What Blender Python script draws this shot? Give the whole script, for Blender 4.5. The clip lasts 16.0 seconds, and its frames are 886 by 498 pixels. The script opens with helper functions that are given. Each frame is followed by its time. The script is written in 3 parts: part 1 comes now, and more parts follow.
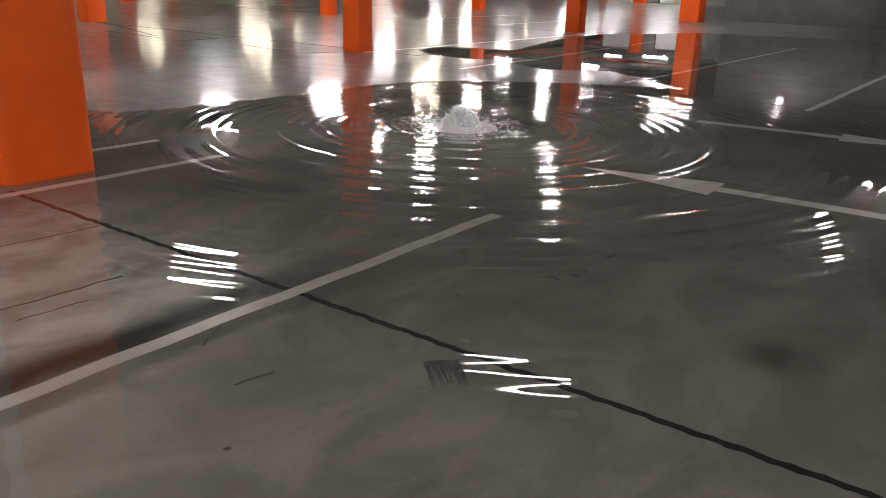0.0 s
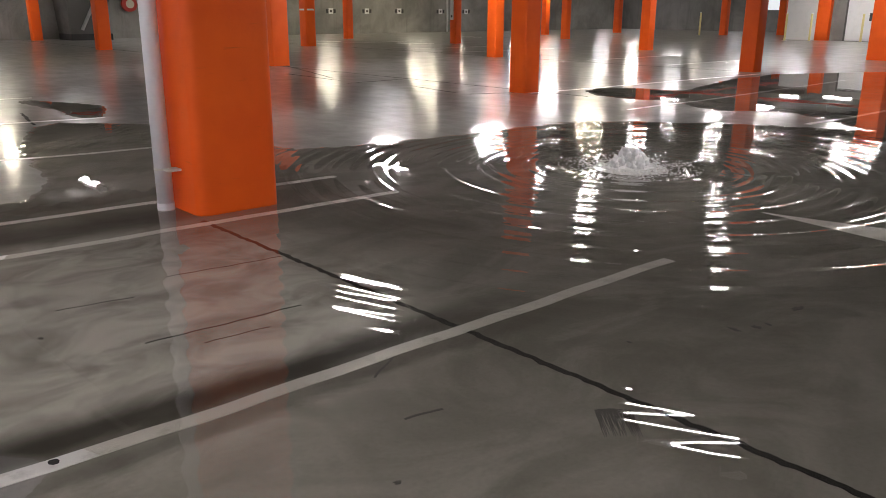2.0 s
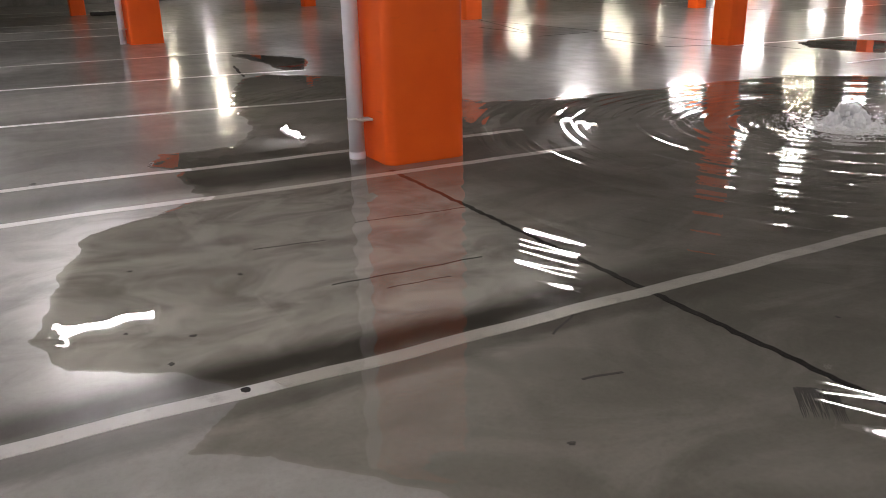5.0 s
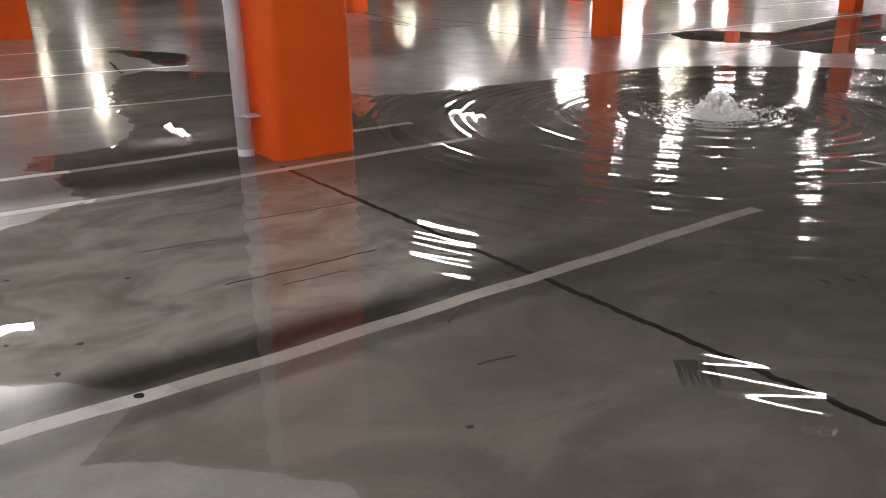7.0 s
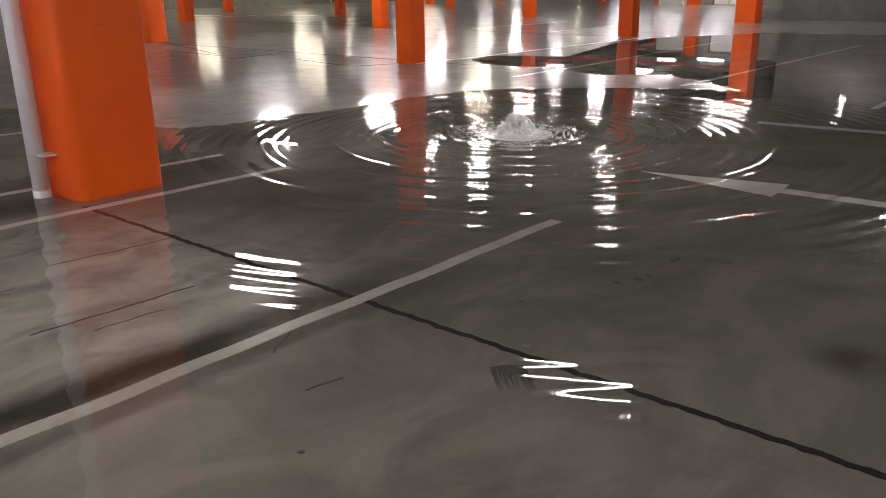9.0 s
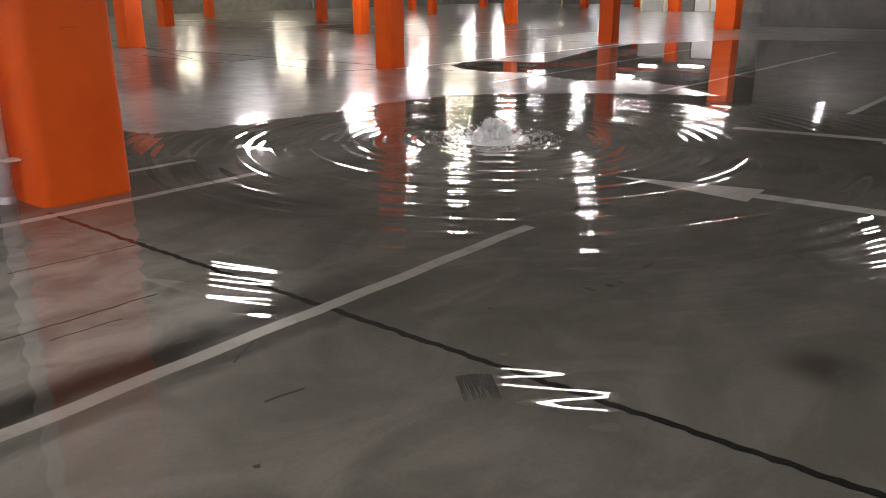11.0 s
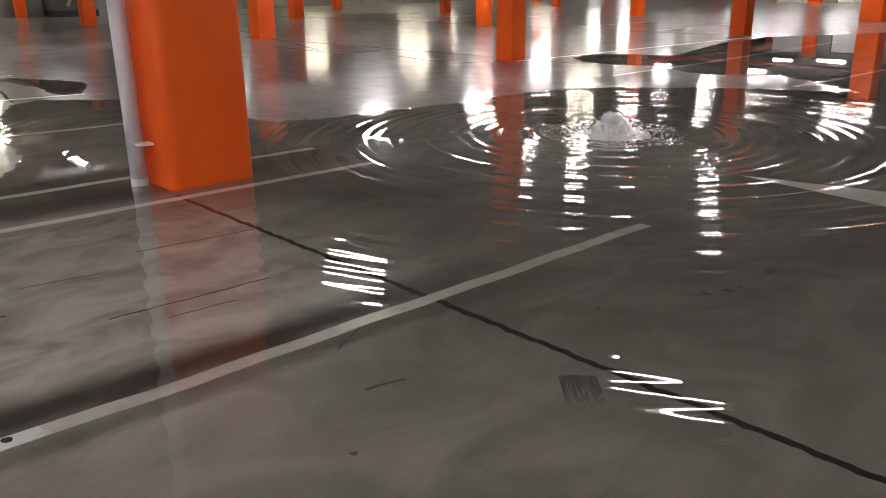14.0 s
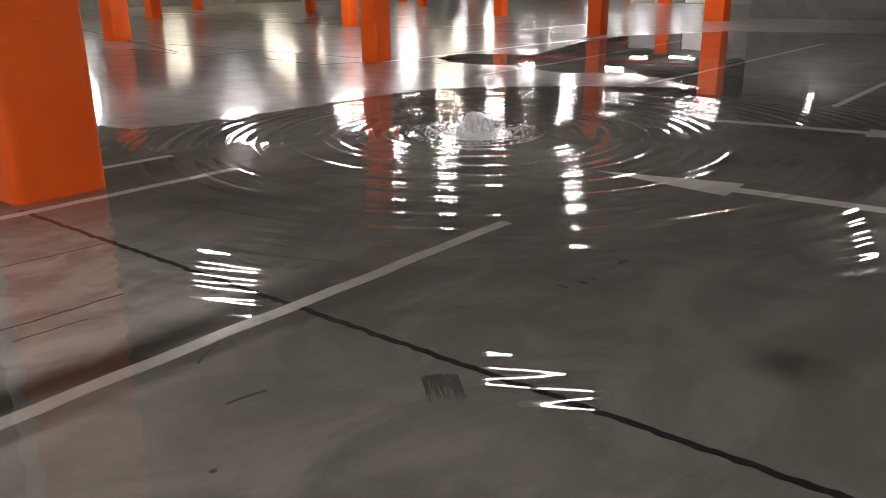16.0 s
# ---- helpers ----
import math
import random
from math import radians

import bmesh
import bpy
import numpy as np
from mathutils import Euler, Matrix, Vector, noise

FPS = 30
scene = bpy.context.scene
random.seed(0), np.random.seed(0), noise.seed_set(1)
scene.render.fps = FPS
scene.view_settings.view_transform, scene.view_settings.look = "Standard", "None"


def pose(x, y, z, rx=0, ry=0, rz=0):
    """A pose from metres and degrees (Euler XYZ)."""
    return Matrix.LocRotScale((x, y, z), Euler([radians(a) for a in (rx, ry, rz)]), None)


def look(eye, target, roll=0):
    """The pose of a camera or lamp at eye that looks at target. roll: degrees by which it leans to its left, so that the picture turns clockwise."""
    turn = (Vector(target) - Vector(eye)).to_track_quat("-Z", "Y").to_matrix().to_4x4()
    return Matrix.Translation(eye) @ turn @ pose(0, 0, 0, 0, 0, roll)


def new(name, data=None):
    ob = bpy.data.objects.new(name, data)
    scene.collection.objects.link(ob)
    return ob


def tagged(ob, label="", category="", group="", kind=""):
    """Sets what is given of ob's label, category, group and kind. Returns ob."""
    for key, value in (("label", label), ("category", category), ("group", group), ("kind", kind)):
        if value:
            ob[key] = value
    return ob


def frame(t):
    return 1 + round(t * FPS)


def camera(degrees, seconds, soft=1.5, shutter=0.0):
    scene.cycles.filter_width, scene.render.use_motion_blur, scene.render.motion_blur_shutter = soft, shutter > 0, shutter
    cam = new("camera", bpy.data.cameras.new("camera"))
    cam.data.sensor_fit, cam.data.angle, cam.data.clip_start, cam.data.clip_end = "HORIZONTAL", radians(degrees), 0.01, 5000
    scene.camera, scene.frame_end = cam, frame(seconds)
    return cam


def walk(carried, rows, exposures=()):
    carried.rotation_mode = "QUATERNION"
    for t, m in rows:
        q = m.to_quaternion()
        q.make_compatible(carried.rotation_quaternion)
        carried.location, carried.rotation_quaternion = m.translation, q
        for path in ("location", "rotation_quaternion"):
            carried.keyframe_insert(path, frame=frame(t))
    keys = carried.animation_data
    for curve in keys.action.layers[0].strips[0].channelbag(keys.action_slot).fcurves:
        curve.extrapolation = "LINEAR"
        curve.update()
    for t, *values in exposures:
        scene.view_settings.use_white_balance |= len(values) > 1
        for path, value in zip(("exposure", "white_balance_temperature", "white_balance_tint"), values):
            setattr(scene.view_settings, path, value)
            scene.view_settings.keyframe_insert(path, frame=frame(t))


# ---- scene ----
cam = camera(57.8, 16.0, 0.9)
PATH = [
    (0, (0.254, 0.222, 1.352), (-0.862, 1.746, 0.694), 1.6),
    (0.5, (0.211, 0.148, 1.35), (-1.021, 1.614, 0.773), 0.2),
    (1, (0.173, 0.137, 1.356), (-1.171, 1.521, 0.826), -0.7),
    (1.5, (0.164, 0.167, 1.346), (-1.24, 1.488, 0.814), -0.3),
    (2, (0.184, 0.197, 1.346), (-1.236, 1.483, 0.775), 0.3),
    (2.5, (0.165, 0.233, 1.338), (-1.339, 1.408, 0.741), 0.0),
    (3, (0.137, 0.247, 1.328), (-1.436, 1.323, 0.721), -0.3),
    (3.5, (0.137, 0.255, 1.322), (-1.469, 1.279, 0.711), -0.7),
    (3.7, (0.13, 0.279, 1.314), (-1.508, 1.252, 0.704), -1.1),
    (5.8, (0.12, 0.221, 1.303), (-1.536, 1.117, 0.629), -1.3),
    (6, (0.121, 0.241, 1.307), (-1.517, 1.163, 0.626), -1.5),
    (6.5, (0.14, 0.236, 1.314), (-1.431, 1.267, 0.629), -1.2),
    (7, (0.158, 0.226, 1.314), (-1.354, 1.34, 0.625), -0.9),
    (7.5, (0.184, 0.227, 1.317), (-1.265, 1.418, 0.625), -0.9),
    (8, (0.207, 0.21, 1.325), (-1.163, 1.495, 0.638), -0.9),
    (8.5, (0.225, 0.182, 1.343), (-1.073, 1.554, 0.687), -0.9),
    (9, (0.24, 0.176, 1.348), (-0.985, 1.623, 0.711), -0.6),
    (9.2, (0.242, 0.188, 1.353), (-0.953, 1.659, 0.714), -0.5),
    (11.3, (0.253, 0.288, 1.326), (-0.946, 1.763, 0.705), -0.4),
    (11.5, (0.245, 0.301, 1.326), (-0.964, 1.768, 0.703), -0.4),
    (12, (0.236, 0.308, 1.321), (-1.034, 1.716, 0.686), -0.3),
    (12.5, (0.207, 0.31, 1.321), (-1.2, 1.581, 0.685), -0.7),
    (13, (0.171, 0.33, 1.299), (-1.316, 1.507, 0.664), -0.5),
    (13.5, (0.204, 0.326, 1.308), (-1.27, 1.519, 0.674), -0.5),
    (14, (0.242, 0.322, 1.316), (-1.159, 1.599, 0.679), -0.8),
    (14.5, (0.277, 0.302, 1.342), (-1.086, 1.617, 0.698), -1.3),
    (15, (0.288, 0.314, 1.346), (-1.025, 1.679, 0.704), -1.1),
    (15.5, (0.301, 0.339, 1.346), (-0.945, 1.768, 0.707), -0.8),
    (16, (0.303, 0.368, 1.335), (-0.878, 1.849, 0.694), -0.5),
]
walk(cam, [(t, look(eye, target, roll)) for t, eye, target, roll in PATH])

# ---------------------------------------------------------------- world, light, exposure
world = bpy.data.worlds.new("world")
scene.world = world
world.use_nodes = True
world.node_tree.nodes["Background"].inputs[0].default_value = (0.02, 0.02, 0.022, 1)
world.node_tree.nodes["Background"].inputs[1].default_value = 0.2
scene.view_settings.exposure = 0.0
TUBE_POWER = 172.0
LAMP_Z = 2.40
CEIL_Z = 2.66


# ---------------------------------------------------------------- node helpers
def material(name):
    m = bpy.data.materials.new(name)
    m.use_nodes = True
    nt = m.node_tree
    nt.nodes.clear()
    out = nt.nodes.new("ShaderNodeOutputMaterial")
    return m, nt, out


def node(nt, kind, **vals):
    n = nt.nodes.new(kind)
    for k, v in vals.items():
        n.inputs[k.replace("_", " ")].default_value = v
    return n


def coords(nt, scale=(1, 1, 1), local=False):
    g = nt.nodes.new("ShaderNodeTexCoord") if local else nt.nodes.new("ShaderNodeNewGeometry")
    mp = nt.nodes.new("ShaderNodeMapping")
    mp.inputs["Scale"].default_value = scale
    nt.links.new(g.outputs["Object" if local else "Position"], mp.inputs["Vector"])
    return mp.outputs[0]


def noise_tex(nt, vec, scale, detail=4.0, rough=0.55, distort=0.0):
    n = node(nt, "ShaderNodeTexNoise", Scale=scale, Detail=detail, Roughness=rough, Distortion=distort)
    nt.links.new(vec, n.inputs["Vector"])
    return n.outputs["Fac"]


def ramp(nt, fac, lo, hi, a=0.0, b=1.0):
    n = nt.nodes.new("ShaderNodeMapRange")
    n.interpolation_type = "SMOOTHSTEP"
    for k, v in (("From Min", lo), ("From Max", hi), ("To Min", a), ("To Max", b)):
        n.inputs[k].default_value = v
    nt.links.new(fac, n.inputs["Value"])
    return n.outputs[0]


def mixc(nt, fac, a, b, mode="MIX"):
    n = nt.nodes.new("ShaderNodeMix")
    n.data_type, n.blend_type = "RGBA", mode
    for sock, v in ((n.inputs[0], fac), (n.inputs[6], a), (n.inputs[7], b)):
        if isinstance(v, (int, float)):
            sock.default_value = v
        elif isinstance(v, tuple):
            sock.default_value = (*v, 1)
        else:
            nt.links.new(v, sock)
    return n.outputs[2]


def math_node(nt, op, a, b=0.0):
    n = nt.nodes.new("ShaderNodeMath")
    n.operation = op
    for sock, v in zip(n.inputs, (a, b)):
        if isinstance(v, (int, float)):
            sock.default_value = v
        else:
            nt.links.new(v, sock)
    return n.outputs[0]


def surface(nt, out, col, rough, metal=0.0, bump=None, bump_d=0.002, coat=0.0, spec=0.5):
    p = nt.nodes.new("ShaderNodeBsdfPrincipled")
    for sock, v in ((p.inputs["Base Color"], col), (p.inputs["Roughness"], rough)):
        if isinstance(v, (int, float)):
            sock.default_value = v
        elif isinstance(v, tuple):
            sock.default_value = (*v, 1)
        else:
            nt.links.new(v, sock)
    p.inputs["Metallic"].default_value = metal
    p.inputs["Specular IOR Level"].default_value = spec
    p.inputs["Coat Weight"].default_value = coat
    p.inputs["Coat Roughness"].default_value = 0.15
    if bump is not None:
        b = node(nt, "ShaderNodeBump", Distance=bump_d, Strength=1.0)
        nt.links.new(bump, b.inputs["Height"])
        nt.links.new(b.outputs[0], p.inputs["Normal"])
    nt.links.new(p.outputs[0], out.inputs["Surface"])
    return p


def painted(name, base, rough=0.4, dirt=0.25, scale=3.0, metal=0.0, dirt_col=None):
    m, nt, out = material(name)
    v = coords(nt, local=True)
    big = noise_tex(nt, v, scale, 5, 0.6)
    fine = noise_tex(nt, v, scale * 14, 3)
    dark = dirt_col or tuple(c * 0.45 for c in base)
    c = mixc(nt, ramp(nt, big, 0.48, 0.8, 0, dirt), base, dark)
    c = mixc(nt, ramp(nt, fine, 0.3, 0.75, 0, 0.14), c, tuple(min(1, x * 1.25) for x in base))
    surface(nt, out, c, ramp(nt, big, 0.2, 0.8, rough - 0.07, rough + 0.12), metal, fine, 0.0006)
    return m


def concrete(name, lo, hi, rough=0.75, streak=0.5):
    """Bare concrete with cloudy tone, drip marks and pores."""
    m, nt, out = material(name)
    v = coords(nt)
    cloud = noise_tex(nt, v, 0.45, 6, 0.62, 0.4)
    drip = noise_tex(nt, coords(nt, (1.6, 1.6, 0.12)), 1.0, 5, 0.65)
    pores = noise_tex(nt, v, 26, 4, 0.6)
    c = mixc(nt, ramp(nt, cloud, 0.3, 0.72), lo, hi)
    c = mixc(nt, ramp(nt, drip, 0.5, 0.75, 0, streak), c, tuple(x * 0.45 for x in lo))
    c = mixc(nt, ramp(nt, pores, 0.3, 0.7, 0, 0.2), c, hi)
    surface(nt, out, c, ramp(nt, cloud, 0.2, 0.8, rough - 0.1, rough + 0.1), 0, pores, 0.002)
    return m


# ---------------------------------------------------------------- materials
def floor_material():
    """Power-floated, sealed slab: glossy where bare, clouded with silt, darker dirt along the bay lines."""
    m, nt, out = material("sealed_slab")
    v = coords(nt)
    cloud = noise_tex(nt, v, 0.55, 6, 0.6, 0.6)
    silt = noise_tex(nt, coords(nt, (1.0, 0.55, 1.0)), 1.9, 6, 0.62, 1.2)
    swirl = noise_tex(nt, coords(nt, (0.5, 1.1, 1.0)), 1.6, 3, 0.5, 0.6)
    grain = noise_tex(nt, v, 55, 3, 0.6)
    c = mixc(nt, ramp(nt, cloud, 0.3, 0.7), (0.190, 0.185, 0.168), (0.290, 0.282, 0.262))
    c = mixc(nt, ramp(nt, silt, 0.40, 0.66, 0, 0.7), c, (0.37, 0.355, 0.335))
    c = mixc(nt, ramp(nt, swirl, 0.50, 0.85, 0, 0.5), c, (0.105, 0.097, 0.083))
    c = mixc(nt, ramp(nt, grain, 0.35, 0.8, 0, 0.18), c, (0.12, 0.115, 0.105))
    sep = nt.nodes.new("ShaderNodeSeparateXYZ")
    g = nt.nodes.new("ShaderNodeNewGeometry")
    nt.links.new(g.outputs["Position"], sep.inputs[0])
    # Pale silt bed, raised further to stand for the ceiling's reflection on the water.
    off = nt.nodes.new("ShaderNodeVectorMath")
    off.operation = "SUBTRACT"
    off.inputs[1].default_value = (-3.55, 1.35, 0)
    nt.links.new(g.outputs["Position"], off.inputs[0])
    away = nt.nodes.new("ShaderNodeVectorMath")
    away.operation = "LENGTH"
    nt.links.new(off.outputs[0], away.inputs[0])
    drift = noise_tex(nt, coords(nt, (1.3, 0.95, 1.0)), 2.6, 6, 0.58, 0.9)
    bed = math_node(nt, "MULTIPLY", ramp(nt, away.outputs["Value"], 0.8, 1.9, 1.0, 0.0), ramp(nt, drift, 0.28, 0.68, 0.15, 1.0))
    c = mixc(nt, math_node(nt, "MULTIPLY", bed, 0.95), c, (0.66, 0.645, 0.62))
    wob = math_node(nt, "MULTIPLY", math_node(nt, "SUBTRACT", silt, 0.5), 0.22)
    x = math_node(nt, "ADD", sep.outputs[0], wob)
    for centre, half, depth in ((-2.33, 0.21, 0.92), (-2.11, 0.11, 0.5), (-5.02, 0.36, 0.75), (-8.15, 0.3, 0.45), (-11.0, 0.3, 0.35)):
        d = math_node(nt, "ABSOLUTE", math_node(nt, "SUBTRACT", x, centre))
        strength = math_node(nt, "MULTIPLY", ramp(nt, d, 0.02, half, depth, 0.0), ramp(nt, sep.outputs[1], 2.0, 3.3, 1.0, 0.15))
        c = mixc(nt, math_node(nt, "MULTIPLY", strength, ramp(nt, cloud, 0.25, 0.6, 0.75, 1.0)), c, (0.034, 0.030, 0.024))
    gone = nt.nodes.new("ShaderNodeVectorMath")
    gone.operation = "DISTANCE"
    gone.inputs[1].default_value = (-0.33, 3.2, 0)
    nt.links.new(g.outputs["Position"], gone.inputs[0])
    c = mixc(nt, math_node(nt, "MULTIPLY", ramp(nt, gone.outputs["Value"], 0.03, 0.24, 0.75, 0.0), ramp(nt, silt, 0.35, 0.6, 0.3, 1.0)), c, (0.06, 0.052, 0.04))
    # concrete darkens a little where it is soaked
    c = mixc(nt, ramp(nt, sep.outputs[2], 0.0045, 0.0075, 0.13, 0.0), c, (0.03, 0.028, 0.024))
    trowel = noise_tex(nt, coords(nt, (0.8, 2.2, 1.0)), 1.7, 5, 0.65, 0.5)
    rough = math_node(nt, "ADD", ramp(nt, cloud, 0.25, 0.75, 0.29, 0.32), ramp(nt, trowel, 0.35, 0.7, 0.0, 0.06))
    ripple = noise_tex(nt, coords(nt, (1.0, 1.0, 1.0)), 2.4, 2, 0.45)
    height = math_node(nt, "ADD", math_node(nt, "ADD", ripple, math_node(nt, "MULTIPLY", trowel, 0.8)), math_node(nt, "MULTIPLY", grain, 0.02))
    p = surface(nt, out, c, rough, 0, height, 0.00045)
    # the sealer's sheen is lost where water of nearly its own index lies on it
    nt.links.new(math_node(nt, "MULTIPLY", ramp(nt, sep.outputs[2], 0.0045, 0.0075, 0.0, 0.4), ramp(nt, trowel, 0.3, 0.7, 1.0, 0.6)), p.inputs["Specular IOR Level"])
    nt.links.new(ramp(nt, sep.outputs[2], 0.0045, 0.0075, 0.0, 0.65), p.inputs["Coat Weight"])
    p.inputs["Coat Roughness"].default_value = 0.125
    for link in list(p.inputs["Normal"].links):
        nt.links.new(link.from_socket, p.inputs["Coat Normal"])
    p.inputs["Coat IOR"].default_value = 1.28
    return m


def water_material():
    m, nt, out = material("water")
    v = coords(nt)
    h = math_node(nt, "ADD", noise_tex(nt, v, 2.2, 3, 0.5), math_node(nt, "MULTIPLY", noise_tex(nt, v, 9, 2, 0.5), 0.16))
    b = node(nt, "ShaderNodeBump", Distance=0.0006, Strength=1.0)
    nt.links.new(h, b.inputs["Height"])
    face = node(nt, "ShaderNodeLayerWeight", Blend=0.5)
    fres = math_node(nt, "ADD", math_node(nt, "MULTIPLY", math_node(nt, "POWER", face.outputs["Facing"], 5.0), 0.98), 0.02)
    clear = node(nt, "ShaderNodeBsdfTransparent", Color=(0.86, 0.85, 0.81, 1))
    gloss = node(nt, "ShaderNodeBsdfGlossy", Color=(1, 1, 1, 1), Roughness=0.0)
    nt.links.new(b.outputs[0], face.inputs["Normal"])
    nt.links.new(b.outputs[0], gloss.inputs["Normal"])
    mx = nt.nodes.new("ShaderNodeMixShader")
    nt.links.new(fres, mx.inputs[0])
    nt.links.new(clear.outputs[0], mx.inputs[1])
    nt.links.new(gloss.outputs[0], mx.inputs[2])
    nt.links.new(mx.outputs[0], out.inputs["Surface"])
    return m


def foam_material():
    m, nt, out = material("aerated_water")
    n = noise_tex(nt, coords(nt), 60, 3)
    p = surface(nt, out, mixc(nt, ramp(nt, n, 0.3, 0.7), (0.88, 0.88, 0.89), (0.95, 0.95, 0.95)), 0.35, 0, n, 0.003)
    p.inputs["Transmission Weight"].default_value = 0.0
    p.inputs["IOR"].default_value = 1.33
    return m


def line_material():
    m, nt, out = material("worn_line_paint")
    v = coords(nt)
    wear = noise_tex(nt, v, 7, 6, 0.7)
    big = noise_tex(nt, v, 1.1, 3)
    c = mixc(nt, ramp(nt, wear, 0.5, 0.72, 0, 0.8), (0.54, 0.53, 0.51), (0.30, 0.29, 0.27))
    c = mixc(nt, ramp(nt, big, 0.35, 0.7, 0, 0.4), c, (0.36, 0.35, 0.33))
    surface(nt, out, c, 0.32, 0, wear, 0.0006)
    return m


def orange_material():
    m, nt, out = material("orange_column_paint")
    v = coords(nt)
    cloud = noise_tex(nt, v, 1.4, 5, 0.6)
    fine = noise_tex(nt, v, 34, 3)
    scuff = noise_tex(nt, coords(nt, (3, 3, 22)), 1.0, 4, 0.7)
    c = mixc(nt, ramp(nt, cloud, 0.3, 0.7), (0.86, 0.104, 0.005), (0.93, 0.130, 0.008))
    c = mixc(nt, ramp(nt, scuff, 0.62, 0.8, 0, 0.35), c, (0.30, 0.060, 0.020))
    surface(nt, out, c, ramp(nt, cloud, 0.2, 0.8, 0.42, 0.55), 0, fine, 0.0008, spec=0.3)
    return m


def glow(name, col, power):
    m, nt, out = material(name)
    e = node(nt, "ShaderNodeEmission", Color=(*col, 1), Strength=power)
    nt.links.new(e.outputs[0], out.inputs["Surface"])
    return m


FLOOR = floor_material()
WATER = water_material()
FOAM = foam_material()
LINE = line_material()
ARROW = painted("fresh_line_paint", (0.86, 0.85, 0.84), 0.35, 0.2, 5)
ORANGE = orange_material()
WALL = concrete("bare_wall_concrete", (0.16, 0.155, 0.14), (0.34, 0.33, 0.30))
# Darker than WALL: the shade on these walls is put into its colour.
SHADEWALL = concrete("shaded_blockwork", (0.10, 0.098, 0.092), (0.20, 0.195, 0.185))
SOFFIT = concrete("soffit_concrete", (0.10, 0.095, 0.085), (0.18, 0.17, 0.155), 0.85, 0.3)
WHITE = painted("white_paint", (0.74, 0.74, 0.72), 0.4, 0.2)
PVC = painted("white_pvc", (0.80, 0.80, 0.86), 0.32, 0.18, 2.0)
STEEL = painted("galvanised_steel", (0.45, 0.45, 0.45), 0.38, 0.3, 6, 0.8)
RED = painted("red_pipe_paint", (0.52, 0.035, 0.018), 0.38, 0.25)
BLACK = painted("black_rubber", (0.022, 0.021, 0.020), 0.6, 0.3)
DARK = painted("dark_sign_plate", (0.035, 0.033, 0.032), 0.45, 0.3)
YELLOW = painted("yellow_bollard_paint", (0.70, 0.60, 0.26), 0.42, 0.25)
GREY = painted("grey_steel_panel", (0.085, 0.082, 0.075), 0.5, 0.4, 1.5)
CREAM = painted("cream_reel_face", (0.70, 0.62, 0.48), 0.4, 0.15)
SEAL = painted("joint_sealant", (0.006, 0.0055, 0.005), 0.85, 0.3, 9)
GRIME = painted("black_grime", (0.030, 0.029, 0.027), 0.5, 0.7, 28, 0, (0.13, 0.125, 0.115))
TUBE = glow("lit_tube", (1.0, 0.935, 0.94), TUBE_POWER)
TUBE_WARM = glow("lit_tube_warm", (1.0, 0.88, 0.68), TUBE_POWER)


# ---------------------------------------------------------------- mesh helpers
def finish(name, bm, mat, smooth=False):
    me = bpy.data.meshes.new(name)
    bm.normal_update()
    bm.to_mesh(me)
    bm.free()
    me.materials.append(mat)
    if smooth:
        me.shade_smooth()
    return new(name, me)


def part(name, bm, mat, parent, label="", smooth=False):
    ob = finish(name, bm, mat, smooth)
    ob.parent = parent
    if label:
        tagged(ob, label)
    return ob


def empty(name, m=None):
    ob = new(name)
    ob.empty_display_size = 0.1
    if m is not None:
        ob.matrix_basis = m
    return ob


def box(bm, lo, hi, bevel=0.0, seg=2, vertical_only=False):
    made = bmesh.ops.create_cube(bm, size=1)["verts"]
    for v in made:
        v.co = Vector([lo[i] if v.co[i] < 0 else hi[i] for i in range(3)])
    if bevel:
        edges = {e for v in made for e in v.link_edges}
        if vertical_only:
            edges = {e for e in edges if abs(e.verts[0].co.z - e.verts[1].co.z) > 1e-6}
        bmesh.ops.bevel(bm, geom=list(edges), offset=bevel, segments=seg, affect="EDGES", profile=0.5)
    return bm


def rod(bm, a, b, r, seg=12, r2=None):
    a, b = Vector(a), Vector(b)
    m = Matrix.Translation((a + b) / 2) @ (b - a).to_track_quat("Z", "Y").to_matrix().to_4x4()
    bmesh.ops.create_cone(bm, cap_ends=True, segments=seg, radius1=r, radius2=r if r2 is None else r2, depth=(b - a).length, matrix=m)
    return bm


def BM():
    return bmesh.new()


# ---------------------------------------------------------------- the slab's levels and the flood
FAR_SHORE = [(9, 0.9), (9, 26), (-7.0, 21.0), (-8.4, 18.0), (-8.3, 16.0), (-7.9, 14.2), (-7.6, 12.9), (-8.3, 12.7), (-8.95, 12.3), (-8.6, 11.45),
             (-8.0, 11.05), (-7.3, 11.0), (-6.8, 11.3), (-6.3, 10.95), (-5.7, 10.65), (-5.2, 11.15), (-4.8, 11.3), (-4.2, 10.85), (-3.5, 10.3), (-4.1, 9.9),
             (-4.9, 9.55), (-5.5, 9.05), (-6.1, 8.4), (-6.3, 7.4), (-6.3, 6.4), (-6.45, 5.4), (-6.55, 4.9), (-6.7, 4.4)]
